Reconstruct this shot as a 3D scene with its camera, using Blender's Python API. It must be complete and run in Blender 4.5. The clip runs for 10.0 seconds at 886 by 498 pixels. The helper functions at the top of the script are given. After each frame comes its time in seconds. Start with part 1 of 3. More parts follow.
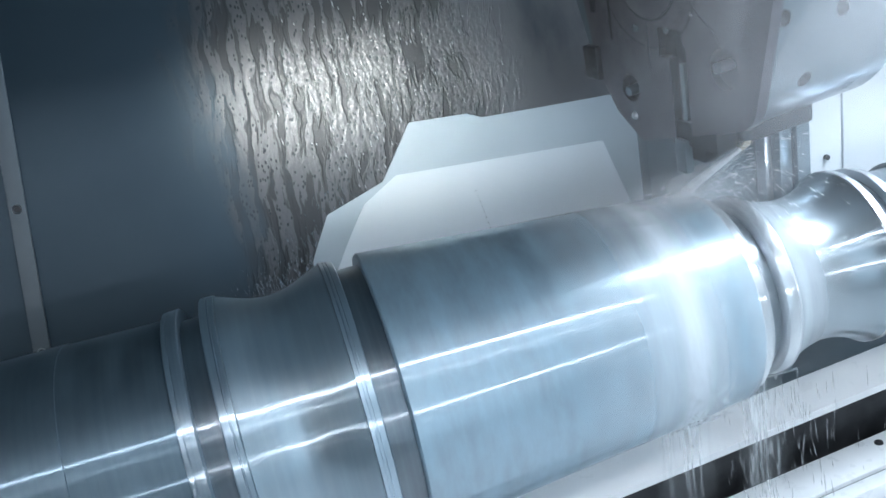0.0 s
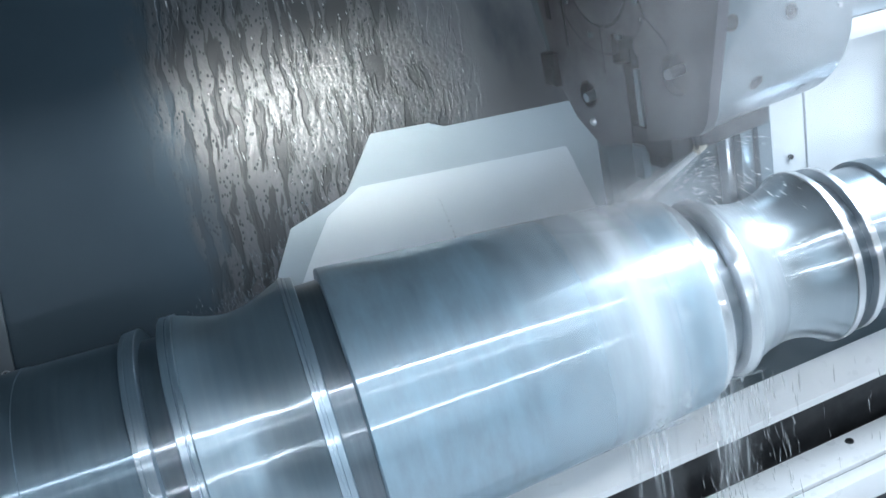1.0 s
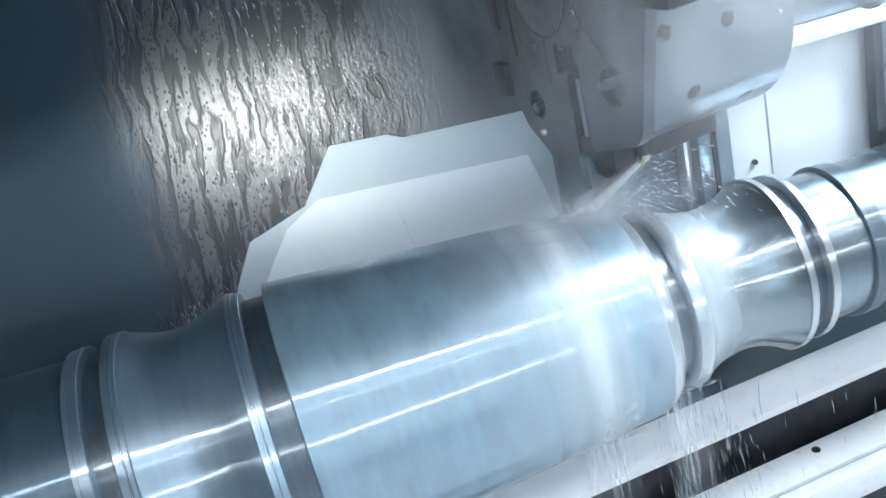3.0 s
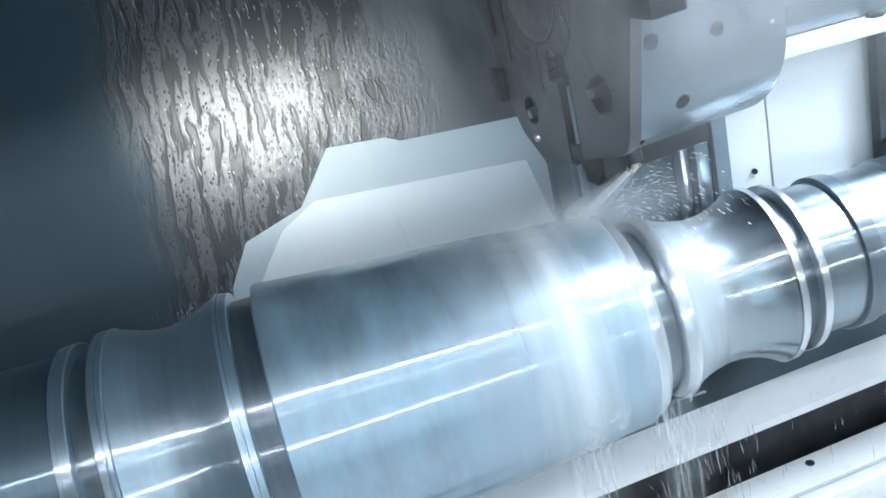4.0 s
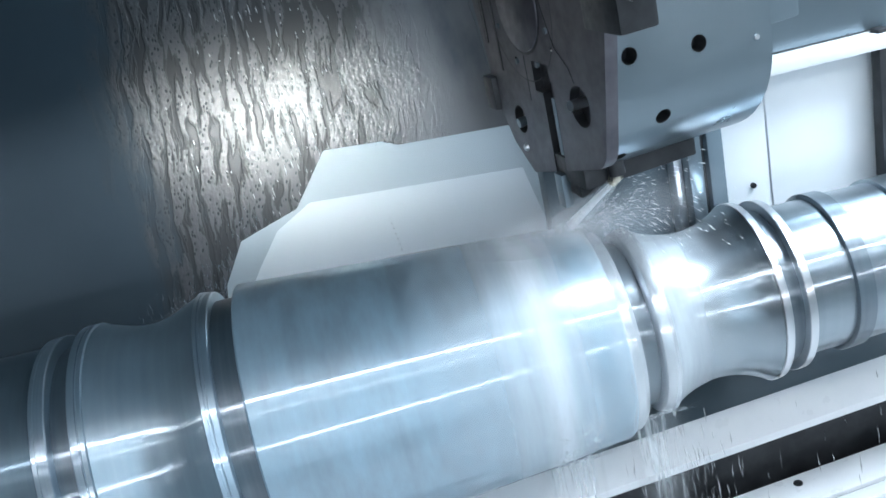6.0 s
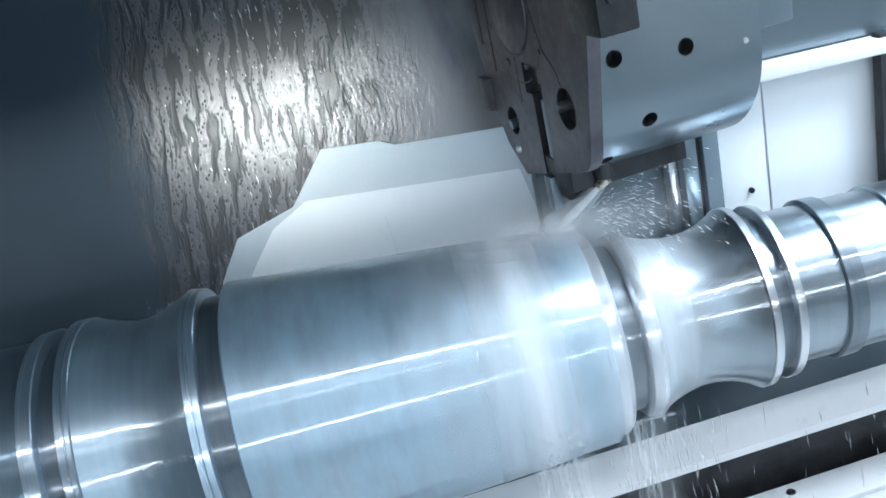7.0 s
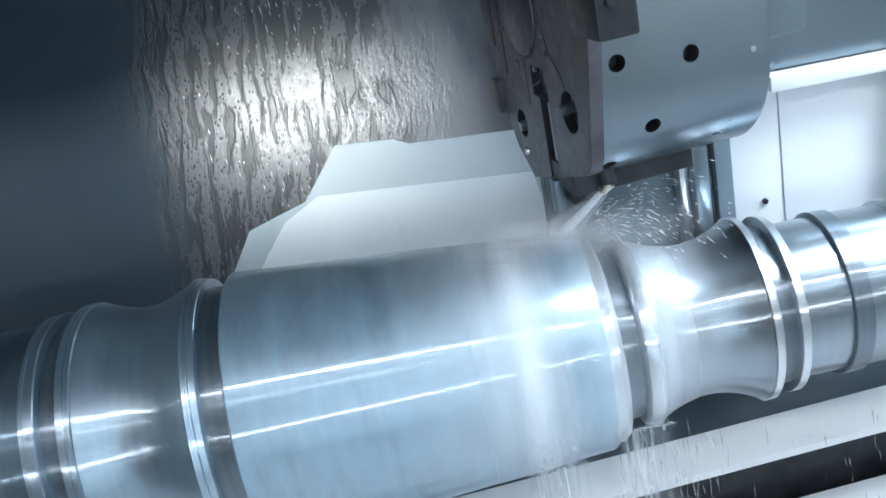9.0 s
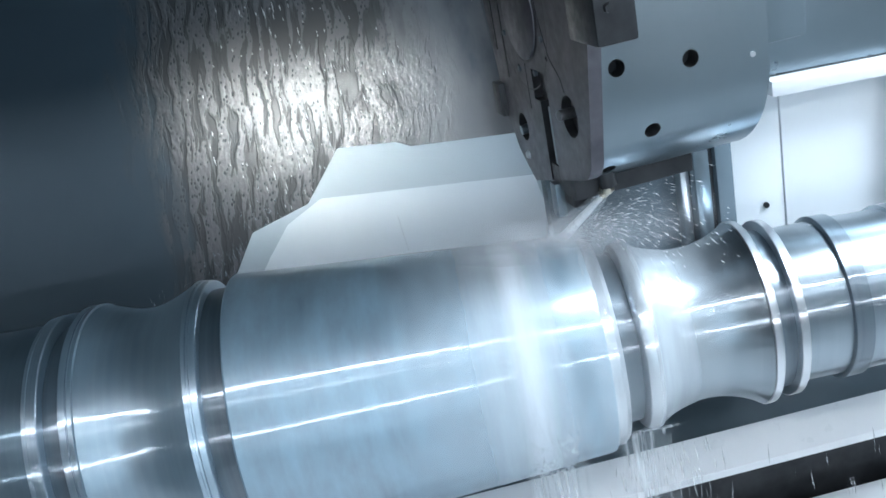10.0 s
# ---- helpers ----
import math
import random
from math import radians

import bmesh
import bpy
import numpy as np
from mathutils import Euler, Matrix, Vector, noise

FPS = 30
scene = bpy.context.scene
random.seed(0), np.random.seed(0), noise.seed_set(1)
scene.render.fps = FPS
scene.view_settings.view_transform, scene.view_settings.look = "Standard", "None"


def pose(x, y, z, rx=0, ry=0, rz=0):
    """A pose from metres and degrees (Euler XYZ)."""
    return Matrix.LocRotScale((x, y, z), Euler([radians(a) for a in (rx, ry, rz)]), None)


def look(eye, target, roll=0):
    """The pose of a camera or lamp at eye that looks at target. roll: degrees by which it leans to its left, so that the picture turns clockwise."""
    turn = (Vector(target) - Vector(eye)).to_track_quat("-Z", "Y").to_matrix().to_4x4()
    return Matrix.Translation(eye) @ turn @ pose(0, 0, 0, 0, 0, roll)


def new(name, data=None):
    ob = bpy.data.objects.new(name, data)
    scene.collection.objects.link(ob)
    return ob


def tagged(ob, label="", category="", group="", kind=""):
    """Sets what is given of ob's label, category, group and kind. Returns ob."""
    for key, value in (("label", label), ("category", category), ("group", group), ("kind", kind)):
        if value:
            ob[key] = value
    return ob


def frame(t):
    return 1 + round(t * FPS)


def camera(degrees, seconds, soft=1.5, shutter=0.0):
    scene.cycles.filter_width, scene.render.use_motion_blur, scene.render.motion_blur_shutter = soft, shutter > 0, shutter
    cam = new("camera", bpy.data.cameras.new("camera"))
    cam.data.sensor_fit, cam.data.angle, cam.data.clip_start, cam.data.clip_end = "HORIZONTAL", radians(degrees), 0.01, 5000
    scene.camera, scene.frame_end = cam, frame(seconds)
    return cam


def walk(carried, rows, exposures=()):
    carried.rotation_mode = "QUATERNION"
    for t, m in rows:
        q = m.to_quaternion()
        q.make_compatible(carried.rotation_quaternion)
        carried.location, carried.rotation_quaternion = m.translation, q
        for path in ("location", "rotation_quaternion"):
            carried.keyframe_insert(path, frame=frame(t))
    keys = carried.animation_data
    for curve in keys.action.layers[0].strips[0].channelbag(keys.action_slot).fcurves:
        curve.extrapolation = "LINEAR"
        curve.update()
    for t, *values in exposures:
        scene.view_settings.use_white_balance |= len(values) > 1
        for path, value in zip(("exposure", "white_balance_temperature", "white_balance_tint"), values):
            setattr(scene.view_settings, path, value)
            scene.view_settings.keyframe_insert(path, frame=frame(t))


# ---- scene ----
# A wet CNC lathe: the axis of the turned roll is the X axis (z = 0), the operator's door is towards -Y.
cam = camera(50.04, 10.0, soft=1.6)
ROWS = [
    (0.0, -0.0662, -0.7231, 0.4277, 66.74, 10.39, -15.07),
    (0.5, -0.0486, -0.7233, 0.4332, 66.40, 11.13, -15.52),
    (1.0, -0.0316, -0.7269, 0.4302, 66.57, 11.76, -15.83),
    (1.5, -0.0096, -0.7294, 0.4285, 66.57, 12.54, -15.97),
    (2.0, 0.0072, -0.7325, 0.4274, 66.54, 13.12, -15.92),
    (2.5, 0.0228, -0.7368, 0.4263, 66.65, 13.26, -15.33),
    (4.0, 0.0748, -0.7476, 0.4234, 67.16, 12.82, -12.33),
    (4.5, 0.0867, -0.7502, 0.4228, 67.32, 12.59, -11.43),
    (5.0, 0.1001, -0.7531, 0.4231, 67.44, 12.38, -10.51),
    (6.5, 0.1480, -0.7602, 0.4182, 67.84, 12.19, -8.03),
    (7.0, 0.1651, -0.7623, 0.4150, 68.03, 12.04, -6.93),
    (7.5, 0.1771, -0.7640, 0.4141, 68.11, 11.71, -5.87),
    (8.0, 0.1852, -0.7653, 0.4109, 68.41, 11.43, -5.05),
    (8.5, 0.1893, -0.7676, 0.4091, 68.63, 11.01, -4.35),
    (9.0, 0.1966, -0.7689, 0.4071, 68.79, 10.93, -3.79),
    (9.5, 0.2035, -0.7700, 0.4045, 68.99, 10.78, -3.26),
    (10.0, 0.2017, -0.7724, 0.4096, 68.90, 10.87, -3.35),
]
walk(cam, [(t, pose(*p)) for t, *p in ROWS], [(0.0, 0.64, 5770, 7), (2.5, 0.72, 5820, 6), (4.5, 0.75, 5820, 6), (7.0, 0.68, 5770, 7), (10.0, 0.65, 5770, 7)])

# ---- light ----
world = bpy.data.worlds.new("hall")
scene.world = world
world.use_nodes = True
world.node_tree.nodes["Background"].inputs[0].default_value = (0.74, 0.89, 0.98, 1)
world.node_tree.nodes["Background"].inputs[1].default_value = 0.82


def area_lamp(name, m, sx, sy, watts, colour):
    data = bpy.data.lights.new(name, "AREA")
    data.shape, data.size, data.size_y, data.energy, data.color = "RECTANGLE", sx, sy, watts, colour
    ob = new(name, data)
    ob.matrix_world = m
    return ob


# the hall's light comes through the open door; a work light hangs at the tailstock end, another shines on the wall
area_lamp("tailstock_work_light", look((1.02, -0.10, 0.75), (0.60, 0.14, 0.02)), 0.52, 0.26, 11.8, (0.90, 0.96, 1.0))
area_lamp("wall_work_light", look((0.050, -0.20, 0.432), (0.072, 0.218, 0.205)), 0.21, 0.026, 0.088, (1.0, 0.93, 0.80)).data.spread = radians(36)



# ---- materials ----
def nodes_of(name):
    m = bpy.data.materials.new(name)
    m.use_nodes = True
    nt = m.node_tree
    return m, nt, nt.nodes["Principled BSDF"]


def noise_node(nt, scale, detail=4, stretch=(1, 1, 1), rough=0.55, bend=0.0):
    tc = nt.nodes.new("ShaderNodeTexCoord")
    mp = nt.nodes.new("ShaderNodeMapping")
    mp.inputs["Scale"].default_value = stretch
    n = nt.nodes.new("ShaderNodeTexNoise")
    n.inputs["Scale"].default_value, n.inputs["Detail"].default_value, n.inputs["Roughness"].default_value = scale, detail, rough
    n.inputs["Distortion"].default_value = bend
    nt.links.new(tc.outputs["Object"], mp.inputs[0])
    nt.links.new(mp.outputs[0], n.inputs[0])
    return n.outputs["Fac"]


def ramp(nt, fac, lo, hi, c0, c1):
    r = nt.nodes.new("ShaderNodeValToRGB")
    r.color_ramp.elements[0].position, r.color_ramp.elements[1].position = lo, hi
    r.color_ramp.elements[0].color, r.color_ramp.elements[1].color = (*c0, 1), (*c1, 1)
    nt.links.new(fac, r.inputs[0])
    return r.outputs[0]


def add_bump(nt, p, fac, strength, dist):
    b = nt.nodes.new("ShaderNodeBump")
    b.inputs["Strength"].default_value, b.inputs["Distance"].default_value = strength, dist
    nt.links.new(fac, b.inputs["Height"])
    nt.links.new(b.outputs[0], p.inputs["Normal"])


def surface(name, c0, c1, scale, metal=0.0, rough=(0.4, 0.5), stretch=(1, 1, 1), bump=0.0, bumpscale=None, coat=0.0):
    m, nt, p = nodes_of(name)
    f = noise_node(nt, scale, 5, stretch)
    nt.links.new(ramp(nt, f, 0.3, 0.7, c0, c1), p.inputs["Base Color"])
    g = noise_node(nt, scale * 4.3, 4, stretch)
    nt.links.new(ramp(nt, g, 0.3, 0.7, (rough[0],) * 3, (rough[1],) * 3), p.inputs["Roughness"])
    p.inputs["Metallic"].default_value = metal
    p.inputs["Coat Weight"].default_value = coat
    p.inputs["Coat Roughness"].default_value = 0.08
    if bump:
        add_bump(nt, p, noise_node(nt, bumpscale or scale * 6, 3, stretch), bump, 0.001)
    return m


def turned_metal(name, c0, c1, rough, along=160, crest=0.34, sharp=0.16, milk=0.0):
    """Bright turned steel: fine rings that run round the axis, the same at every turn of the spindle."""
    m, nt, p = nodes_of(name)
    tc = nt.nodes.new("ShaderNodeTexCoord")
    sep = nt.nodes.new("ShaderNodeSeparateXYZ")
    nt.links.new(tc.outputs["Object"], sep.inputs[0])
    com = nt.nodes.new("ShaderNodeCombineXYZ")
    nt.links.new(sep.outputs["X"], com.inputs["X"])
    n = nt.nodes.new("ShaderNodeTexNoise")
    n.inputs["Scale"].default_value, n.inputs["Detail"].default_value = along, 6
    nt.links.new(com.outputs[0], n.inputs[0])
    nt.links.new(ramp(nt, n.outputs["Fac"], 0.3, 0.7, c0, c1), p.inputs["Base Color"])
    nt.links.new(ramp(nt, n.outputs["Fac"], 0.3, 0.7, (rough[0],) * 3, (rough[1],) * 3), p.inputs["Roughness"])
    p.inputs["Metallic"].default_value = 1.0
    # the wet, burnished crests throw a second, sharp reflection
    q = nt.nodes.new("ShaderNodeBsdfPrincipled")
    q.inputs["Base Color"].default_value = (*c1, 1)
    q.inputs["Metallic"].default_value = 1.0
    q.inputs["Roughness"].default_value = sharp
    q.inputs["Anisotropic"].default_value = 1.0
    q.inputs["Anisotropic Rotation"].default_value = 0.25
    tan = nt.nodes.new("ShaderNodeTangent")
    tan.direction_type, tan.axis = "RADIAL", "X"
    nt.links.new(tan.outputs[0], q.inputs["Tangent"])
    mix = nt.nodes.new("ShaderNodeMixShader")
    mix.inputs[0].default_value = crest
    nt.links.new(p.outputs[0], mix.inputs[1])
    nt.links.new(q.outputs[0], mix.inputs[2])
    out = mix.outputs[0]
    if milk:
        # a thin bluish film of coolant, blotched and drawn out round the axis
        # its pale blue also replaces missing bluish reflections on necks, shaft and grooves
        w = nt.nodes.new("ShaderNodeBsdfPrincipled")
        w.inputs["Base Color"].default_value = (0.34, 0.50, 0.62, 1)
        w.inputs["Roughness"].default_value = 0.5
        patch = nt.nodes.new("ShaderNodeMath")
        patch.operation = "MULTIPLY_ADD"
        nt.links.new(noise_node(nt, 26, 5, (1.6, 0.6, 0.6), 0.6), patch.inputs[0])
        patch.inputs[1].default_value, patch.inputs[2].default_value = milk * 2.4, milk * -0.2
        patch.use_clamp = True
        wet = nt.nodes.new("ShaderNodeMixShader")
        nt.links.new(patch.outputs[0], wet.inputs[0])
        nt.links.new(out, wet.inputs[1])
        nt.links.new(w.outputs[0], wet.inputs[2])
        out = wet.outputs[0]
    nt.links.new(out, nt.nodes["Material Output"].inputs[0])
    return m


def glow(name, colour, strength):
    m, nt, p = nodes_of(name)
    p.inputs["Base Color"].default_value = (*colour, 1)
    p.inputs["Emission Color"].default_value = (*colour, 1)
    p.inputs["Emission Strength"].default_value = strength
    return m


STEEL_BRIGHT = turned_metal("turned_bright_steel", (0.34, 0.40, 0.44), (0.41, 0.47, 0.51), (0.32, 0.38), milk=0.18)
STEEL_BARREL = turned_metal("wet_barrel_steel", (0.34, 0.40, 0.44), (0.40, 0.46, 0.50), (0.34, 0.40), crest=0.38, sharp=0.14, milk=0.40)
# shaft end: darker and slightly rougher than the rest of the roll
STEEL_DARKER = turned_metal("darker_turned_steel", (0.12, 0.165, 0.20), (0.155, 0.20, 0.235), (0.38, 0.44), crest=0.24, milk=0.07)
STEEL_POLISHED = turned_metal("turned_polished_neck", (0.33, 0.38, 0.42), (0.37, 0.42, 0.46), (0.32, 0.345), crest=0.4)
# darker base colour paints the shade inside the grooves; collar and screws share it
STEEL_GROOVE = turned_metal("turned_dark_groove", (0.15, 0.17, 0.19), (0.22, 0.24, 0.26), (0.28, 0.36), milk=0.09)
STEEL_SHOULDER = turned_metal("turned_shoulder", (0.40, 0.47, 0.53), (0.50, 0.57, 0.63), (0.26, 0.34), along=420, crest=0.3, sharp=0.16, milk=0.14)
# paler base colour than the barrel and necks
STEEL_RIM = turned_metal("turned_pale_rim", (0.66, 0.69, 0.72), (0.76, 0.78, 0.80), (0.28, 0.36))


def mathed(nt, op, a, b=None, clamp=False):
    n = nt.nodes.new("ShaderNodeMath")
    n.operation, n.use_clamp = op, clamp
    for socket, v in zip(n.inputs, (a, b)):
        if v is None:
            continue
        if isinstance(v, (int, float)):
            socket.default_value = v
        else:
            nt.links.new(v, socket)
    return n.outputs[0]


def span(nt, v, lo, hi):
    """0 below lo, 1 above hi, smooth between."""
    n = nt.nodes.new("ShaderNodeMapRange")
    n.interpolation_type = "SMOOTHSTEP"
    n.inputs["From Min"].default_value, n.inputs["From Max"].default_value = lo, hi
    nt.links.new(v, n.inputs["Value"])
    return n.outputs["Result"]


def wet_wall(name):
    """Dull steel sheet under coolant: tongues of beaded film, clear runnels between, all running down."""
    m, nt, p = nodes_of(name)
    tc = nt.nodes.new("ShaderNodeTexCoord")
    sep = nt.nodes.new("ShaderNodeSeparateXYZ")
    nt.links.new(tc.outputs["Object"], sep.inputs[0])
    x, z = sep.outputs["X"], sep.outputs["Z"]
    # the runnels wander a little on their way down
    wander = mathed(nt, "MULTIPLY", mathed(nt, "SUBTRACT", noise_node(nt, 16, 3, (1, 1, 1.0)), 0.5), 0.020)
    lean = mathed(nt, "MULTIPLY", z, -0.10)
    u = mathed(nt, "ADD", mathed(nt, "ADD", x, wander), lean)
    com = nt.nodes.new("ShaderNodeCombineXYZ")
    nt.links.new(mathed(nt, "MULTIPLY", u, 96.0), com.inputs["X"])
    nt.links.new(mathed(nt, "MULTIPLY", z, 15.0), com.inputs["Z"])
    tongue = nt.nodes.new("ShaderNodeTexNoise")
    tongue.inputs["Scale"].default_value, tongue.inputs["Detail"].default_value, tongue.inputs["Roughness"].default_value = 1.0, 2.5, 0.5
    nt.links.new(com.outputs[0], tongue.inputs[0])
    com2 = nt.nodes.new("ShaderNodeCombineXYZ")
    nt.links.new(mathed(nt, "MULTIPLY", u, 260.0), com2.inputs["X"])
    nt.links.new(mathed(nt, "MULTIPLY", z, 150.0), com2.inputs["Z"])
    bead = nt.nodes.new("ShaderNodeTexVoronoi")
    bead.inputs["Scale"].default_value = 1.0
    nt.links.new(com2.outputs[0], bead.inputs[0])
    fine = noise_node(nt, 420, 3, (1, 1, 0.6), 0.6)
    # the spray reaches only the stretch behind the barrel, and frays out
    off = mathed(nt, "ABSOLUTE", mathed(nt, "SUBTRACT", x, 0.072))
    fray = mathed(nt, "MULTIPLY", mathed(nt, "SUBTRACT", noise_node(nt, 40, 4, (1, 1, 0.25)), 0.5), 0.12)
    reach = mathed(nt, "SUBTRACT", 1.0, span(nt, mathed(nt, "ADD", off, fray), 0.115, 0.190))
    edge = mathed(nt, "ADD", tongue.outputs["Fac"], mathed(nt, "MULTIPLY", mathed(nt, "SUBTRACT", fine, 0.5), 0.045))
    cover = mathed(nt, "MULTIPLY", span(nt, edge, 0.470, 0.505), reach)
    ring = mathed(nt, "MULTIPLY", span(nt, edge, 0.425, 0.46), mathed(nt, "SUBTRACT", 1.0, span(nt, edge, 0.46, 0.50)))
    hole = mathed(nt, "SUBTRACT", 1.0, span(nt, bead.outputs["Distance"], 0.16, 0.34))
    tone = noise_node(nt, 5, 4)
    dry = ramp(nt, tone, 0.3, 0.7, (0.034, 0.054, 0.072), (0.044, 0.066, 0.085))
    # painted brightening towards the turret, in place of light on the wall
    right_light = mathed(nt, "MULTIPLY", span(nt, mathed(nt, "ADD", x, fray), 0.14, 0.24), span(nt, noise_node(nt, 22, 4, (1, 1, 0.3)), 0.12, 0.55))
    film = ramp(nt, hole, 0.0, 1.0, (0.088, 0.092, 0.096), (0.026, 0.031, 0.036))
    clean = nt.nodes.new("ShaderNodeMixRGB")
    nt.links.new(reach, clean.inputs[0])
    nt.links.new(dry, clean.inputs[1])
    clean.inputs[2].default_value = (0.043, 0.046, 0.049, 1)
    cmix = nt.nodes.new("ShaderNodeMixRGB")
    nt.links.new(cover, cmix.inputs[0])
    nt.links.new(clean.outputs[0], cmix.inputs[1])
    nt.links.new(film, cmix.inputs[2])
    # mixes that painted light into the base colour
    milky = nt.nodes.new("ShaderNodeMixRGB")
    nt.links.new(right_light, milky.inputs[0])
    nt.links.new(cmix.outputs[0], milky.inputs[1])
    milky.inputs[2].default_value = (0.155, 0.162, 0.172, 1)
    nt.links.new(milky.outputs[0], p.inputs["Base Color"])
    p.inputs["Metallic"].default_value = 0.62
    rough = mathed(nt, "ADD", 0.30, mathed(nt, "MULTIPLY", tone, 0.06))
    nt.links.new(mathed(nt, "SUBTRACT", rough, mathed(nt, "MULTIPLY", cover, 0.05)), p.inputs["Roughness"])
    dome = mathed(nt, "MULTIPLY", cover, mathed(nt, "ADD", mathed(nt, "MULTIPLY", bead.outputs["Distance"], 1.0), mathed(nt, "MULTIPLY", fine, 0.9)))
    lip = mathed(nt, "MULTIPLY", mathed(nt, "MULTIPLY", ring, reach), 1.1)
    add_bump(nt, p, mathed(nt, "ADD", dome, lip), 0.50, 0.0006)
    return m


WALL_STEEL = wet_wall("wet_steel_sheet")
ROOF_STEEL = surface("dark_roof_sheet", (0.045, 0.075, 0.10), (0.06, 0.095, 0.125), 5, rough=(0.45, 0.6))
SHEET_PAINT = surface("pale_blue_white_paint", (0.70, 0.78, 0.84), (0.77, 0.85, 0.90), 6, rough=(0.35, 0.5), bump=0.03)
# greyer copy of the sheet's paint: puts the upper fold's shade into colour
SHEET_SHADED = surface("shaded_sheet_paint", (0.43, 0.52, 0.58), (0.51, 0.60, 0.66), 8, rough=(0.35, 0.5), bump=0.03)
WHITE_PAINT = surface("white_machine_paint", (0.76, 0.80, 0.82), (0.84, 0.87, 0.89), 6, rough=(0.30, 0.45), bump=0.03)
TURRET_STEEL = surface("ground_turret_steel", (0.180, 0.222, 0.252), (0.210, 0.252, 0.282), 9, metal=0.85, rough=(0.27, 0.31), bump=0.02)
TURRET_FACE = surface("oily_turret_face", (0.085, 0.083, 0.096), (0.155, 0.150, 0.168), 25, metal=0.8, rough=(0.35, 0.5), bump=0.08)
DARK_STEEL = surface("black_oxide_steel", (0.02, 0.022, 0.025), (0.05, 0.052, 0.056), 30, metal=0.5, rough=(0.3, 0.5), bump=0.05)
RAIL_WHITE = surface("pale_hardened_rail", (0.74, 0.76, 0.78), (0.84, 0.85, 0.86), 14, metal=0.0, rough=(0.25, 0.4), bump=0.03)
PIT = surface("dark_wet_chip_bed", (0.012, 0.014, 0.016), (0.05, 0.055, 0.06), 18, rough=(0.15, 0.4), bump=0.3)
DOOR_PAINT = surface("dark_blue_door_paint", (0.020, 0.034, 0.045), (0.030, 0.046, 0.060), 7, rough=(0.5, 0.65), bump=0.03)
BED_BLUE = surface("grey_blue_bed_paint", (0.085, 0.12, 0.145), (0.12, 0.155, 0.18), 10, rough=(0.35, 0.5), bump=0.04)
STRIP_PAINT = surface("dull_grey_strip_paint", (0.09, 0.112, 0.128), (0.11, 0.132, 0.15), 20, rough=(0.35, 0.5), bump=0.03)
BRASS = surface("worn_brass", (0.42, 0.39, 0.32), (0.55, 0.51, 0.42), 60, metal=1.0, rough=(0.2, 0.35))
TUBE = glow("lamp_tube", (1.0, 0.97, 0.95), 25)
TUBE_SOFT = glow("soft_lamp_tube", (1.0, 0.97, 0.95), 16)
TUBE_DIM = glow("dim_lamp_tube", (1.0, 0.97, 0.95), 3.5)


# ---- helpers for meshes ----
def mesh_object(name, bm, material, parent=None, label="", smooth=True, sharp=35):
    me = bpy.data.meshes.new(name)
    bmesh.ops.recalc_face_normals(bm, faces=bm.faces)
    bm.to_mesh(me)
    bm.free()
    me.materials.append(material)
    if smooth:
        for f in me.polygons:
            f.use_smooth = True
        me.set_sharp_from_angle(angle=radians(sharp))
    ob = new(name, me)
    if parent:
        ob.parent = parent
    if label:
        tagged(ob, label)
    return ob


def part(name, bm, material, parent, label=""):
    return mesh_object(name, bm, material, parent, label)


def thing(name, label, category, m=None, group="", kind=""):
    ob = new(name)
    ob.empty_display_size = 0.05
    if m is not None:
        ob.matrix_world = m
    return tagged(ob, label, category, group, kind)


def revolve(profile, n=128, closed_ends=True, m=None):
    """A body turned round X from (x, radius) pairs."""
    bm = bmesh.new()
    rings = []
    for x, r in profile:
        rings.append([bm.verts.new((x, r * math.cos(2 * math.pi * k / n), r * math.sin(2 * math.pi * k / n))) for k in range(n)])
    for a, b in zip(rings, rings[1:]):
        for k in range(n):
            bm.faces.new((a[k], a[(k + 1) % n], b[(k + 1) % n], b[k]))
    if closed_ends:
        bm.faces.new(rings[0])
        bm.faces.new(rings[-1])
    if m is not None:
        bm.transform(m)
    return bm


def box(x0, x1, y0, y1, z0, z1, bevel=0.0, m=None, seg=2):
    bm = bmesh.new()
    bmesh.ops.create_cube(bm, size=1, matrix=Matrix.Translation(((x0 + x1) / 2, (y0 + y1) / 2, (z0 + z1) / 2)) @ Matrix.Diagonal((x1 - x0, y1 - y0, z1 - z0, 1)))
    if bevel:
        bmesh.ops.bevel(bm, geom=bm.edges[:], offset=bevel, segments=seg, affect="EDGES", profile=0.6)
    if m is not None:
        bm.transform(m)
    return bm


def prism(points, depth, bevel=0.0, m=None):
    """A flat polygon in X, Z pushed from y = 0 to y = depth."""
    bm = bmesh.new()
    a = [bm.verts.new((x, 0, z)) for x, z in points]
    b = [bm.verts.new((x, depth, z)) for x, z in points]
    bm.faces.new(a)
    bm.faces.new(b[::-1])
    for i in range(len(a)):
        j = (i + 1) % len(a)
        bm.faces.new((a[i], b[i], b[j], a[j]))
    if bevel:
        bmesh.ops.bevel(bm, geom=bm.edges[:], offset=bevel, segments=2, affect="EDGES")
    if m is not None:
        bm.transform(m)
    return bm


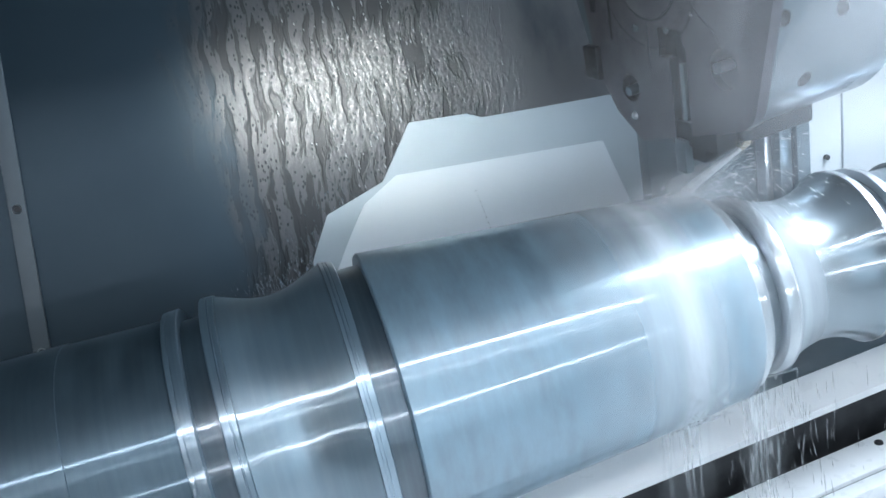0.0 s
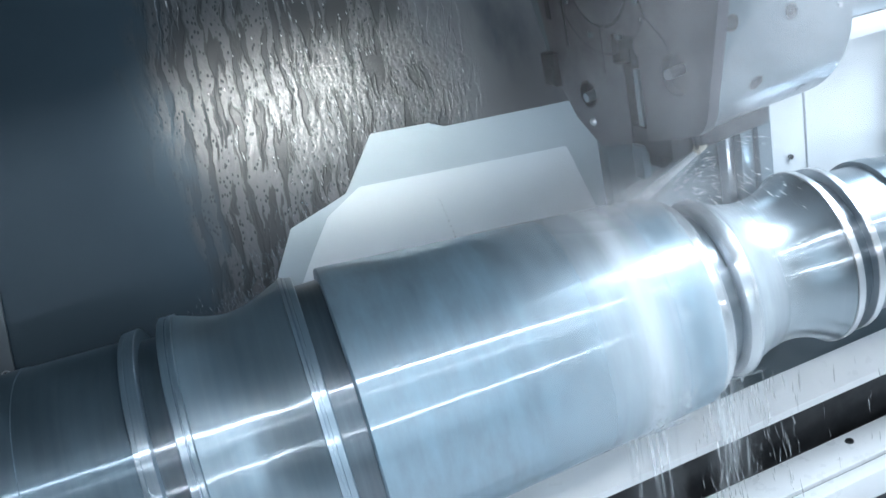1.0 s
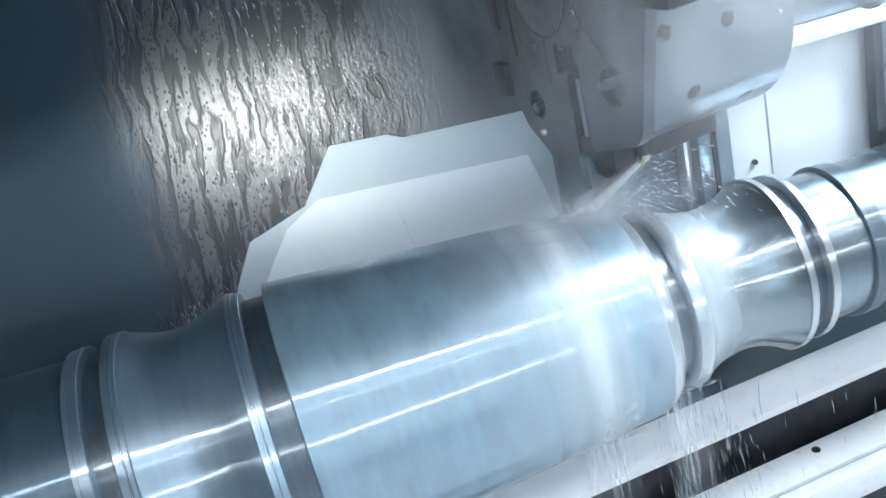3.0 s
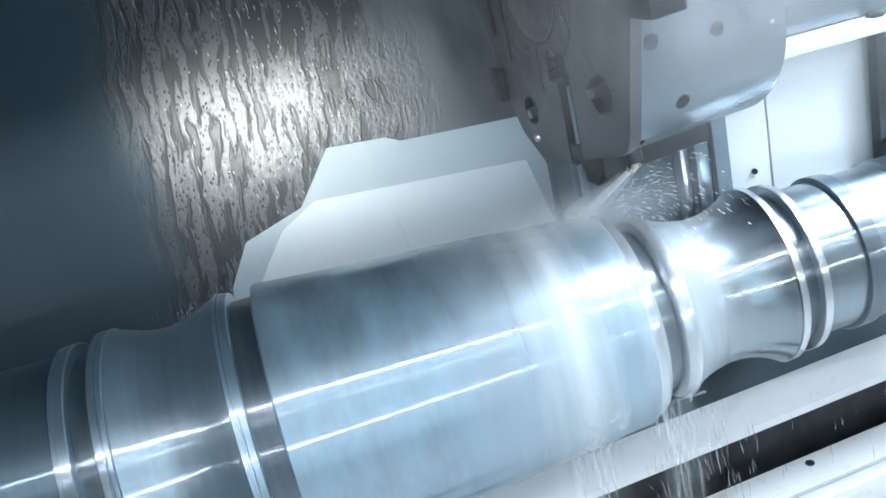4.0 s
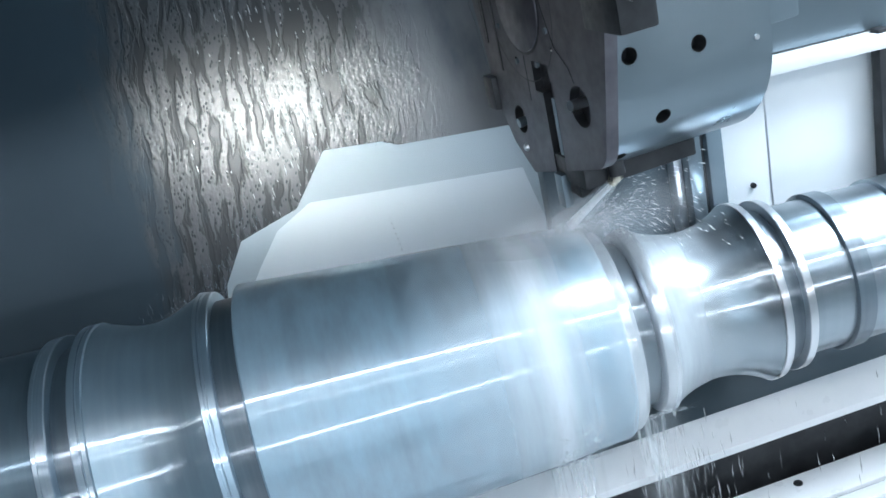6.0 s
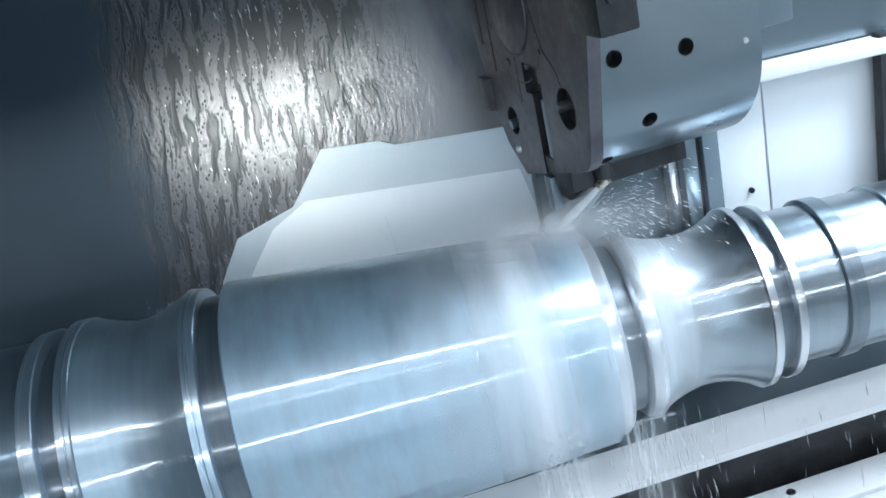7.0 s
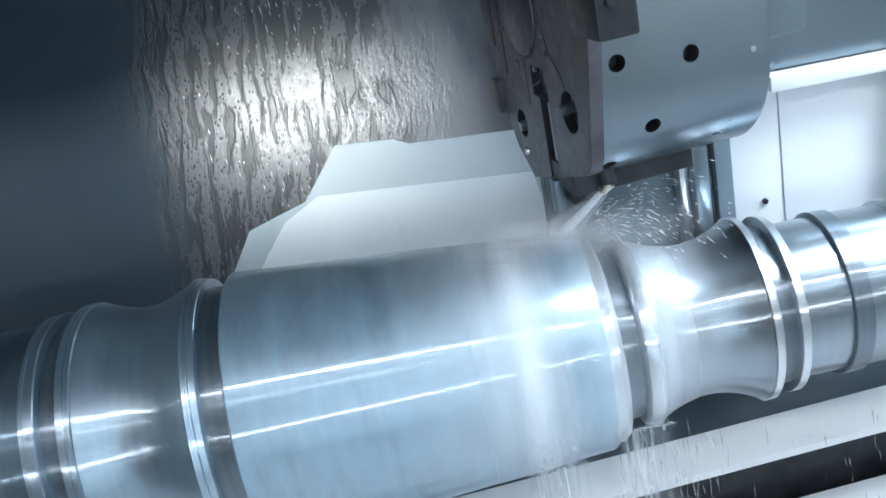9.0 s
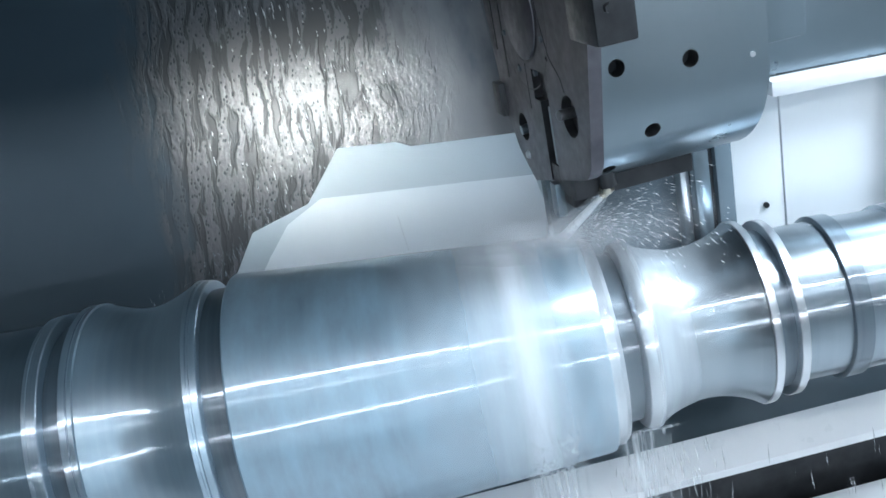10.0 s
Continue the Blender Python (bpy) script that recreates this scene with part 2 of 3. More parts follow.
def rod(a, b, r, n=16, r2=None):
    a, b = Vector(a), Vector(b)
    d = b - a
    bm = bmesh.new()
    bmesh.ops.create_cone(bm, cap_ends=True, segments=n, radius1=r, radius2=r if r2 is None else r2, depth=d.length,
                          matrix=Matrix.Translation((a + b) / 2) @ d.to_track_quat("Z", "Y").to_matrix().to_4x4())
    return bm


def along_x(points, u0, u1, bevel=0.0):
    """A polygon in Y, Z pushed from x = u0 to x = u1."""
    bm = bmesh.new()
    a = [bm.verts.new((u0, y, z)) for y, z in points]
    b = [bm.verts.new((u1, y, z)) for y, z in points]
    bm.faces.new(a)
    end = bm.faces.new(b[::-1])
    for i in range(len(a)):
        j = (i + 1) % len(a)
        bm.faces.new((a[i], b[i], b[j], a[j]))
    if bevel:
        bmesh.ops.bevel(bm, geom=list(end.edges), offset=bevel, segments=3, affect="EDGES")
    return bm


# ---- enclosure ----
# the leaning back sheet: local X along it, local Z up the slope, +y behind it
WALL = Matrix.Translation((0, 0.148, 0)) @ pose(0, 0, 0, 0, 0, 2.3) @ pose(0, 0, 0, -18.9, 0, 0)
LEAN = 1 / math.cos(radians(18.9))
RAILS = pose(0, 0, 0, 0, 0, 5.4)

tagged(mesh_object("wall_back", box(-1.3, 1.6, 0.0, 0.012, -0.45, 1.20, m=WALL), WALL_STEEL), "dark wet steel sheet leaning behind the roll", "wall", kind="structure")
tagged(mesh_object("wall_front", box(-1.3, 1.6, -1.95, -1.9, -0.75, -0.35), WHITE_PAINT), "white painted apron under the open machine door", "wall", kind="structure")
# unseen leaves, added to cut hall light and darken reflections at both ends
tagged(mesh_object("door_blocker_1", box(-1.3, -0.10, -1.90, -1.86, -0.35, 1.15), DOOR_PAINT), "unseen dark leaf added to block hall light", "door", kind="structure")
tagged(mesh_object("door_blocker_2", box(0.85, 1.6, -1.90, -1.86, -0.35, 1.15), DOOR_PAINT), "unseen dark leaf added to block hall light", "door", kind="structure")
tagged(mesh_object("wall_left", box(-1.35, -1.3, -1.9, 0.7, -0.75, 1.15), DOOR_PAINT), "grey steel end wall at the spindle", "wall", kind="structure")
tagged(mesh_object("wall_right", box(1.6, 1.65, -1.9, 0.7, -0.75, 1.15), WHITE_PAINT), "white painted end wall at the tailstock", "wall", kind="structure")
# the roof covers the back and the spindle end; the hall's light falls in past its front edge
# out of view; outline chosen so the wall reflects dark above and at left
ROOF = [(-1.35, -0.7), (1.65, -0.7), (1.65, 1.13), (-0.36, 1.13), (-0.36, 1.95), (-1.35, 1.95)]
tagged(mesh_object("ceiling", prism(ROOF, 0.05, m=pose(0, 0, 1.15, 90, 0, 0)), ROOF_STEEL), "unseen dark roof shaped to limit hall light over the back", "ceiling", kind="structure")
# unseen floor, pale so that it brightens the underside of the roll
tagged(mesh_object("floor", box(-1.35, 1.65, -1.95, 0.7, -0.8, -0.75), RAIL_WHITE), "unseen floor kept pale to bounce light upward", "floor", kind="structure")

# white splash sheet folded over the lower half of the leaning wall
sheet = thing("splash_sheet", "white painted splash sheet folded over the back wall", "panel", WALL)
S = LEAN
# the upper fold's dimmer light is set by its greyer colour
part("upper_fold", prism([(-0.040, 0.02 * S), (-0.030, 0.070 * S), (-0.004, 0.108 * S), (0.060, 0.124 * S), (0.102, 0.173 * S), (0.165, 0.167 * S), (0.178, 0.159 * S), (0.40, 0.143 * S), (0.40, 0.02 * S)], -0.003, 0.0008), SHEET_SHADED, sheet)
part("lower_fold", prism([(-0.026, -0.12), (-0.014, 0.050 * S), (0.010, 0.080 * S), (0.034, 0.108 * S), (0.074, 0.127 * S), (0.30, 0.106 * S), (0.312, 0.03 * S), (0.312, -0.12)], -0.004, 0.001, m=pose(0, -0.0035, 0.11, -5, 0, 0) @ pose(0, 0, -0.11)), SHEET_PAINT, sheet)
for k in range(9):
    part("vent_hole", rod((0.150 + 0.0005 * k, -0.006, (0.092 - 0.0055 * k) * S), (0.150 + 0.0005 * k, -0.0092 - 0.0005 * k, (0.092 - 0.0055 * k) * S), 0.0006, 10), BED_BLUE, sheet)

# edge strip with screws at the spindle end
strip = thing("edge_strip", "grey steel edge strip with screws beside the spindle", "strip", WALL @ pose(-0.2985, -0.0005, 0.060, 0, 7, 0))
part("bar", box(-0.0078, 0.0078, -0.005, 0, -0.006, 0.55, 0.0012), STRIP_PAINT, strip)
for z in (0.001, 0.138, 0.275):
    part("screw", rod((0, -0.0045, z), (0, -0.0062, z), 0.0030, 14), DARK_STEEL, strip)
    part("washer", revolve([(0, 0.0034), (0.0012, 0.0046), (0, 0.0050)], 24, False, pose(0, -0.0048, z, 0, 0, -90)), STEEL_RIM, strip)

# white end panel, its frame and the post by the tailstock
end_panel = thing("end_panel", "bright white painted guard panel behind the tailstock", "panel", pose(0.485, 0.118, 0, 0, 0, -2))
part("left_sheet", box(0.0, 0.050, 0.0, 0.010, -0.25, 0.225, 0.0015), WHITE_PAINT, end_panel)
part("right_sheet", box(0.0504, 0.50, -0.002, 0.008, -0.25, 0.166, 0.0015), WHITE_PAINT, end_panel)
part("top_frame", box(0.035, 0.50, -0.030, -0.006, 0.168, 0.183, 0.002), RAIL_WHITE, end_panel)
part("header", box(-0.05, 0.50, -0.012, 0.012, 0.185, 0.32, 0.002), TURRET_STEEL, end_panel)
part("bolt", rod((0.031, 0.001, 0.052), (0.031, -0.003, 0.052), 0.0029, 14), DARK_STEEL, end_panel)
post = thing("guard_post", "grey steel guard post beside the white panel", "post", pose(0.640, 0.085, 0, 0, 0, 5))
part("flange", box(0.0, 0.012, 0, 0.014, -0.2, 0.187, 0.002), DARK_STEEL, post)
part("web", box(0.012, 0.030, 0.004, 0.020, -0.2, 0.187, 0.002), TURRET_STEEL, post)
part("bolt", rod((0.006, 0.0, 0.055), (0.006, -0.003, 0.055), 0.004, 14), DARK_STEEL, post)

# ---- bed ----
bed = thing("bed_cover", "pale steel bed cover with a dark front lip", "machine bed", RAILS)
part("cover_top", along_x([(-0.046, -0.160), (-0.0175, -0.1363), (-0.0145, -0.143), (-0.046, -0.168)], -1.2, 1.45), RAIL_WHITE, bed)
part("front_lip", box(-1.2, 1.45, -0.042, -0.036, -0.24, -0.168), DARK_STEEL, bed)
part("back_slope", prism([(-1.2, 0), (1.45, 0), (1.45, 0.16), (-1.2, 0.16)], 0.012, 0.001, m=pose(0, -0.0155, -0.1400, -74, 0, 0)), BED_BLUE, bed)
rail = thing("guide_rail", "white hardened guide rail with a long groove", "rail", RAILS)
part("rail_top", box(-1.2, 1.45, -0.100, -0.057, -0.240, -0.208, 0.002), RAIL_WHITE, rail)
part("rail_step", box(-1.2, 1.45, -0.120, -0.1035, -0.240, -0.209, 0.002), RAIL_WHITE, rail)
part("groove_floor", box(-1.2, 1.45, -0.1035, -0.100, -0.240, -0.213), DARK_STEEL, rail)
for k in range(9):
    x = -0.55 + 0.225 * k + 0.115
    part("screw", revolve([(0, 0.0018), (0.001, 0.0022), (0.0012, 0.0042), (0, 0.0046)], 20, True, pose(x, -0.070, -0.2080, 0, -90, 0)), DARK_STEEL, rail)
pit = tagged(mesh_object("chip_pit", box(-1.2, 1.45, -0.16, 0.35, -0.42, -0.40, m=RAILS), PIT), "dark wet chip pit between bed cover and rail", "pit", kind="structure")
pit_block = part("pit_block", box(0.47, 0.62, -0.056, -0.046, -0.26, -0.224, 0.002), STRIP_PAINT, rail, "grey block beside the rail")
for x in (0.485, 0.525):
    part("screw", rod((x, -0.0565, -0.232), (x, -0.0585, -0.232), 0.0022, 12), DARK_STEEL, pit_block)

# ---- lamps ----
def tube_lamp(m, length, label, drop, shade=0.0, tube=TUBE):
    t = thing("tube_lamp", label, "lamp", m, group="tube lamps")
    for s in (-0.4, 0.4):
        part("hanger", rod((s * length, 0, 0.03), (s * length, drop[0], drop[1]), 0.004, 10), DARK_STEEL, t)
    part("tube", rod((-length / 2, 0, 0), (length / 2, 0, 0), 0.009, 20), tube, t, "glowing white tube")
    part("housing", box(-length / 2 - 0.02, length / 2 + 0.02, -0.02, 0.02, 0.011, 0.03, 0.003), DARK_STEEL, t)
    for s in (-1, 1):
        part("end_cap", box(s * (length / 2 + 0.01) - 0.012, s * (length / 2 + 0.01) + 0.012, -0.014, 0.014, -0.012, 0.012, 0.003), DARK_STEEL, t)
    if shade:
        # an unseen sheet, added to keep the glare off the back wall
        part("shade", along_x([(0.018, 0.031), (0.100, 0.031), (0.100, -shade), (0.103, -shade), (0.103, 0.034), (0.018, 0.034)], -length / 2 - 0.02, length / 2 + 0.02), DARK_STEEL, t)
    return t


tube_lamp(pose(0.15, -0.76, 0.78), 2.8, "long glowing tube lamp under the roof with an added light-blocking sheet", (0, 0.375), 0.058)
tube_lamp(pose(0.15, -0.93, 0.665), 2.8, "dim tube lamp hanging before the brighter one", (0, 0.49), 0.0, TUBE_DIM)
tube_lamp(pose(0.15, -1.25, 0.23, 90, 0, 0), 2.8, "long glowing tube lamp along the door frame", (-0.92, 0.0), 0.0, TUBE_SOFT)


# ---- roll ----
def concave(x0, r0, x1, r1, dip, n=14, power=0.8):
    """A smooth hollow between two rims."""
    return [(x0 + (x1 - x0) * k / n, r0 + (r1 - r0) * k / n - dip * math.sin(math.pi * k / n) ** power) for k in range(n + 1)]


def make_roll():
    t = thing("machined_roll", "bright turned steel roll with grooves and hollow necks", "workpiece")
    part("shaft", revolve([(-0.85, 0.1155), (-0.2505, 0.1155), (-0.2500, 0.1145), (-0.1690, 0.1125)]), STEEL_DARKER, t, "darker end of the shaft")
    part("rim", revolve([(-0.1688, 0.11), (-0.1685, 0.1172), (-0.1678, 0.1183), (-0.1646, 0.1185), (-0.1643, 0.1180), (-0.1638, 0.1180), (-0.1635, 0.1186), (-0.1560, 0.1190), (-0.1552, 0.1180), (-0.1550, 0.10)]), STEEL_SHOULDER, t)
    part("groove", revolve([(-0.1555, 0.1080), (-0.1360, 0.1085)]), STEEL_GROOVE, t, "turned groove with its shade in the colour")
    part("rim", revolve([(-0.1368, 0.10), (-0.1366, 0.1212), (-0.1358, 0.1222), (-0.1290, 0.1222), (-0.1287, 0.1216), (-0.1282, 0.1216), (-0.1279, 0.1222), (-0.1250, 0.1222), (-0.1244, 0.1208), (-0.1243, 0.11)]), STEEL_SHOULDER, t)
    part("neck", revolve([(-0.1246, 0.1140)] + concave(-0.1240, 0.1205, -0.034, 0.1240, 0.0125, 24, 1.15) + [(-0.0325, 0.11)]), STEEL_BRIGHT, t, "hollow polished neck")
    part("rim", revolve([(-0.0342, 0.115), (-0.0338, 0.1248), (-0.0330, 0.1257), (-0.0278, 0.1247), (-0.0275, 0.1240), (-0.0270, 0.1240), (-0.0267, 0.1245), (-0.0222, 0.1236), (-0.0214, 0.1225), (-0.0214, 0.11)]), STEEL_SHOULDER, t)
    part("groove", revolve([(-0.0218, 0.1150), (-0.0005, 0.1150)]), STEEL_GROOVE, t, "turned groove with its shade in the colour")
    part("barrel", revolve([(-0.0010, 0.11), (-0.0008, 0.1235), (0.0008, 0.1249), (0.15, 0.1122), (0.3035, 0.0993), (0.3063, 0.0978), (0.3070, 0.09)], 192), STEEL_BARREL, t, "long tapered barrel wet with coolant")
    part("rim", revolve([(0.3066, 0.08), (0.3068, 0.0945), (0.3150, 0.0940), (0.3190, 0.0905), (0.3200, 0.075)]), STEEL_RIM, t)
    part("groove", revolve([(0.3195, 0.0775), (0.3370, 0.0755)]), STEEL_GROOVE, t, "turned groove with its shade in the colour")
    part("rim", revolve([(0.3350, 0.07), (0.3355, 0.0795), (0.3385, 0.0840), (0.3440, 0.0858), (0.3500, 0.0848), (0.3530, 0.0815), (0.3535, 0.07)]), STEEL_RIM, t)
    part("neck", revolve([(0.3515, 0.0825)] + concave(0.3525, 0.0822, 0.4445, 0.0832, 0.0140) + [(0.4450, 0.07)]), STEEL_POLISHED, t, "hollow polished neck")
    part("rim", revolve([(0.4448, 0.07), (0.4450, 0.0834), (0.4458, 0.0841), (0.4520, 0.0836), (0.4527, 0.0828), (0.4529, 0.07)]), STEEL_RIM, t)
    part("groove", revolve([(0.4526, 0.0745), (0.4580, 0.0725), (0.4690, 0.0720)]), STEEL_GROOVE, t, "turned groove with its shade in the colour")
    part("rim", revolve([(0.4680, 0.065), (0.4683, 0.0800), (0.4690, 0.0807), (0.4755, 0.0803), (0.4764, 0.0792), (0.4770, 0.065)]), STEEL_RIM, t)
    part("journal", revolve([(0.4766, 0.0705), (0.5170, 0.0700)]), STEEL_POLISHED, t)
    part("collar", revolve([(0.5165, 0.066), (0.5168, 0.0735), (0.5175, 0.0745), (0.5330, 0.0738), (0.5335, 0.066)]), STEEL_GROOVE, t, "dark collar")
    part("journal", revolve([(0.5330, 0.0705), (0.5800, 0.0690), (0.5805, 0.0725), (0.615, 0.0720), (0.6155, 0.066), (1.0, 0.064)]), STEEL_POLISHED, t)
    return t


roll = make_roll()

# ---- turret ----
def cut(ob, cutters):
    """Sinks holes into a part: each cutter bmesh is taken away from it."""
    me = bpy.data.meshes.new("cutter")
    allbm = bmesh.new()
    for c in cutters:
        tmp = bpy.data.meshes.new("c")
        c.to_mesh(tmp)
        c.free()
        allbm.from_mesh(tmp)
        bpy.data.meshes.remove(tmp)
    bmesh.ops.recalc_face_normals(allbm, faces=allbm.faces)
    allbm.to_mesh(me)
    allbm.free()
    me.materials.append(DARK_STEEL)
    tool = new("cutter", me)
    tool.parent = ob.parent
    md = ob.modifiers.new("holes", "BOOLEAN")
    md.operation, md.object, md.solver = "DIFFERENCE", tool, "EXACT"
    md.use_self = True
    md.material_mode = "TRANSFER"
    bpy.context.view_layer.update()
    done = bpy.data.meshes.new_from_object(ob.evaluated_get(bpy.context.evaluated_depsgraph_get()))
    ob.modifiers.clear()
    ob.data = done
    bpy.data.objects.remove(tool)
    for f in done.polygons:
        f.use_smooth = True
    done.set_sharp_from_angle(angle=radians(35))


def rounded(points, radii, n=10):
    """A closed polygon whose corners are rounded by the radii given."""
    out = []
    for i, (p, r) in enumerate(zip(points, radii)):
        p, a, b = Vector(p), Vector(points[i - 1]), Vector(points[(i + 1) % len(points)])
        if not r:
            out.append(tuple(p))
            continue
        da, db = (a - p).normalized(), (b - p).normalized()
        half = da.angle(db) / 2
        d = r / math.tan(half)
        c = p + (da + db).normalized() * r / math.sin(half)
        s, e = p + da * d - c, p + db * d - c
        for k in range(n + 1):
            v = s.lerp(e, k / n)
            out.append(tuple(c + v.normalized() * r))
    return out


def make_turret():
    t = thing("tool_turret", "large grey steel tool turret with oily face and bolt holes", "turret", pose(0.298, 0, 0, 0, 0, 10.5))
    outline = [(0.062, 0.143), (-0.086, 0.180), (-0.118, 0.300), (-0.100, 0.39), (-0.03, 0.45), (0.08, 0.45), (0.15, 0.39), (0.140, 0.29), (0.122, 0.200), (0.098, 0.166)]
    drum = part("drum", along_x(rounded([(0.075, 0.148), (-0.094, 0.170), (-0.094, 0.320), (-0.094, 0.40), (-0.03, 0.45), (0.08, 0.45), (0.13, 0.39), (0.13, 0.20)], [0, 0.085, 0, 0.01, 0.01, 0.01, 0.01, 0.03]), 0.0105, 0.150, 0.004), TURRET_STEEL, t)
    holes = []
    for u, y, z, ny, nz in ((0.0275, -0.094, 0.262, -1, 0), (0.086, -0.094, 0.256, -1, 0), (0.054, -0.0845, 0.207, -0.89, -0.45), (0.024, -0.060, 0.176, -0.6, -0.8), (0.092, -0.094, 0.318, -1, 0), (0.034, -0.094, 0.330, -1, 0)):
        p, d = Vector((u, y, z)), Vector((0, ny, nz))
        holes.append(rod(p + d * 0.02, p - d * 0.016, 0.0066, 28))
    cut(drum, holes)
    face = part("face_plate", along_x(rounded(outline, [0.006, 0.028, 0.02, 0.01, 0.01, 0.01, 0.01, 0.01, 0.01, 0.01], 6), 0.0, 0.0102), TURRET_FACE, t, "dark oily face plate")
    cut(face, [box(-0.01, 0.008, -0.010, 0.012, 0.13, 0.238), box(-0.011, 0.0075, -0.006, 0.026, 0.226, 0.252),
               rod((-0.01, -0.056, 0.225), (0.008, -0.056, 0.225), 0.017, 28), rod((-0.01, 0.073, 0.192), (0.008, 0.073, 0.192), 0.013, 28),
               rod((-0.01, 0.070, 0.166), (0.006, 0.070, 0.166), 0.004, 16), rod((-0.01, 0.020, 0.262), (0.005, 0.020, 0.262), 0.0022, 12),
               rod((-0.01, 0.058, 0.250), (0.005, 0.058, 0.250), 0.0022, 12), rod((-0.01, -0.020, 0.266), (0.005, -0.020, 0.266), 0.0022, 12)])
    part("hub", revolve([(0.001, 0.0415), (-0.0015, 0.0410), (-0.002, 0.0400), (-0.002, 0.0)], 48, False, pose(0, 0.036, 0.300)), TURRET_FACE, t, "round hub cover")
    part("hub_groove", revolve([(-0.0004, 0.0415), (-0.0004, 0.0440)], 48, False, pose(0, 0.036, 0.300)), DARK_STEEL, t)
    part("ring_groove", revolve([(-0.0003, 0.0660), (-0.0003, 0.0672)], 64, False, pose(0, 0.036, 0.300)), DARK_STEEL, t)
    for k in range(8):
        a = radians(20 + 45 * k)
        part("screw", rod((0.001, 0.036 + 0.055 * math.cos(a), 0.300 + 0.055 * math.sin(a)), (-0.0018, 0.036 + 0.055 * math.cos(a), 0.300 + 0.055 * math.sin(a)), 0.0026, 12), STEEL_GROOVE, t)
    part("stud", rod((0.008, -0.056, 0.228), (-0.010, -0.060, 0.229), 0.0042, 16), STEEL_RIM, t, "bright steel stud")
    part("stud", rod((0.008, 0.073, 0.190), (-0.003, 0.073, 0.189), 0.0045, 16), TURRET_STEEL, t)
    part("ball_plug", revolve([(0.006, 0.0042), (-0.001, 0.0040), (-0.003, 0.0026), (-0.0035, 0.0005)], 16, True, pose(0, 0.070, 0.166)), STEEL_RIM, t)
    part("gib", along_x([(-0.002, 0.150), (0.004, 0.150), (0.004, 0.222), (-0.002, 0.222)], 0.003, 0.006), TURRET_STEEL, t, "steel gib in the slot")
    part("back_flange", along_x([(0.116, 0.200), (0.138, 0.290), (0.148, 0.390), (0.184, 0.420), (0.166, 0.300), (0.140, 0.225)], 0.004, 0.040, 0.001), BED_BLUE, t, "dark flange behind the face plate")
    part("clamp_wedge", box(-0.006, 0.012, 0.116, 0.138, 0.194, 0.226, 0.002, m=None), DARK_STEEL, t)
    part("seam", box(-0.0006, 0.001, 0.093, 0.096, 0.235, 0.34), DARK_STEEL, t)
    part("side_slot", box(-0.0008, 0.001, 0.117, 0.124, 0.258, 0.330), DARK_STEEL, t)
    for a, b in (((-0.002, 0.345), (-0.012, 0.300)), ((-0.012, 0.300), (-0.026, 0.268)), ((-0.026, 0.268), (-0.046, 0.254)), ((-0.046, 0.254), (-0.052, 0.243)), ((0.040, 0.255), (0.040, 0.215))):
        part("panel_seam", rod((0.0, *a), (0.0, *b), 0.0005, 6), DARK_STEEL, t)
    part("housing", box(0.152, 0.215, -0.045, 0.10, 0.240, 0.46, 0.004), TURRET_STEEL, t, "grey turret housing")
    blk = part("tool_block", box(-0.006, 0.024, -0.150, -0.096, 0.290, 0.40, 0.003), DARK_STEEL, t, "black tool block")
    part("bolt", rod((0.004, -0.150, 0.315), (0.004, -0.154, 0.315), 0.0035, 6), DARK_STEEL, blk)
    part("bolt", rod((0.010, -0.150, 0.340), (0.010, -0.154, 0.340), 0.0035, 6), DARK_STEEL, blk)
    part("screw", rod((0.136, -0.0935, 0.248), (0.136, -0.0955, 0.248), 0.0022, 12), STEEL_RIM, t)
    # the cutting tool clamped under the drum
    holder = part("tool_holder", box(0.001, 0.106, -0.040, 0.020, 0.150, 0.172, 0.002), DARK_STEEL, t, "black tool holder")
    part("shank", box(-0.004, 0.004, -0.004, 0.010, 0.126, 0.156, 0.001), TURRET_STEEL, holder, "thin steel shank")
    part("tool_tip", prism([(0.006, 0.136), (0.024, 0.138), (0.024, 0.154), (0.006, 0.154)], 0.022, 0.0008, m=pose(0, -0.018, 0)), DARK_STEEL, holder)
    noz = part("nozzle", rod((0.026, -0.044, 0.180), (0.028, -0.045, 0.158), 0.0072, 20), DARK_STEEL, t, "coolant nozzle")
    part("nozzle_tip", rod((0.028, -0.045, 0.158), (0.022, -0.0425, 0.1505), 0.0062, 16, 0.004), BRASS, noz, "brass nozzle tip")
    return t


turret = make_turret()


def make_carriage():
    t = thing("turret_carriage", "dark grey carriage column behind the turret", "carriage", pose(0.298, 0, 0, 0, 0, 10.5))
    part("back_plate", box(0.012, 0.150, 0.075, 0.090, -0.09, 0.19, 0.002), BED_BLUE, t)
    part("column", box(0.150, 0.166, 0.050, 0.090, -0.09, 0.200, 0.002), TURRET_STEEL, t)
    part("column_slot", box(0.1665, 0.172, 0.056, 0.090, -0.09, 0.200), DARK_STEEL, t)
    part("column_edge", box(0.1725, 0.190, 0.050, 0.090, -0.09, 0.200, 0.002), BED_BLUE, t)
    part("way_wiper", box(0.140, 0.1495, 0.060, 0.074, -0.09, 0.190, 0.002), STEEL_RIM, t)
    return t


make_carriage()

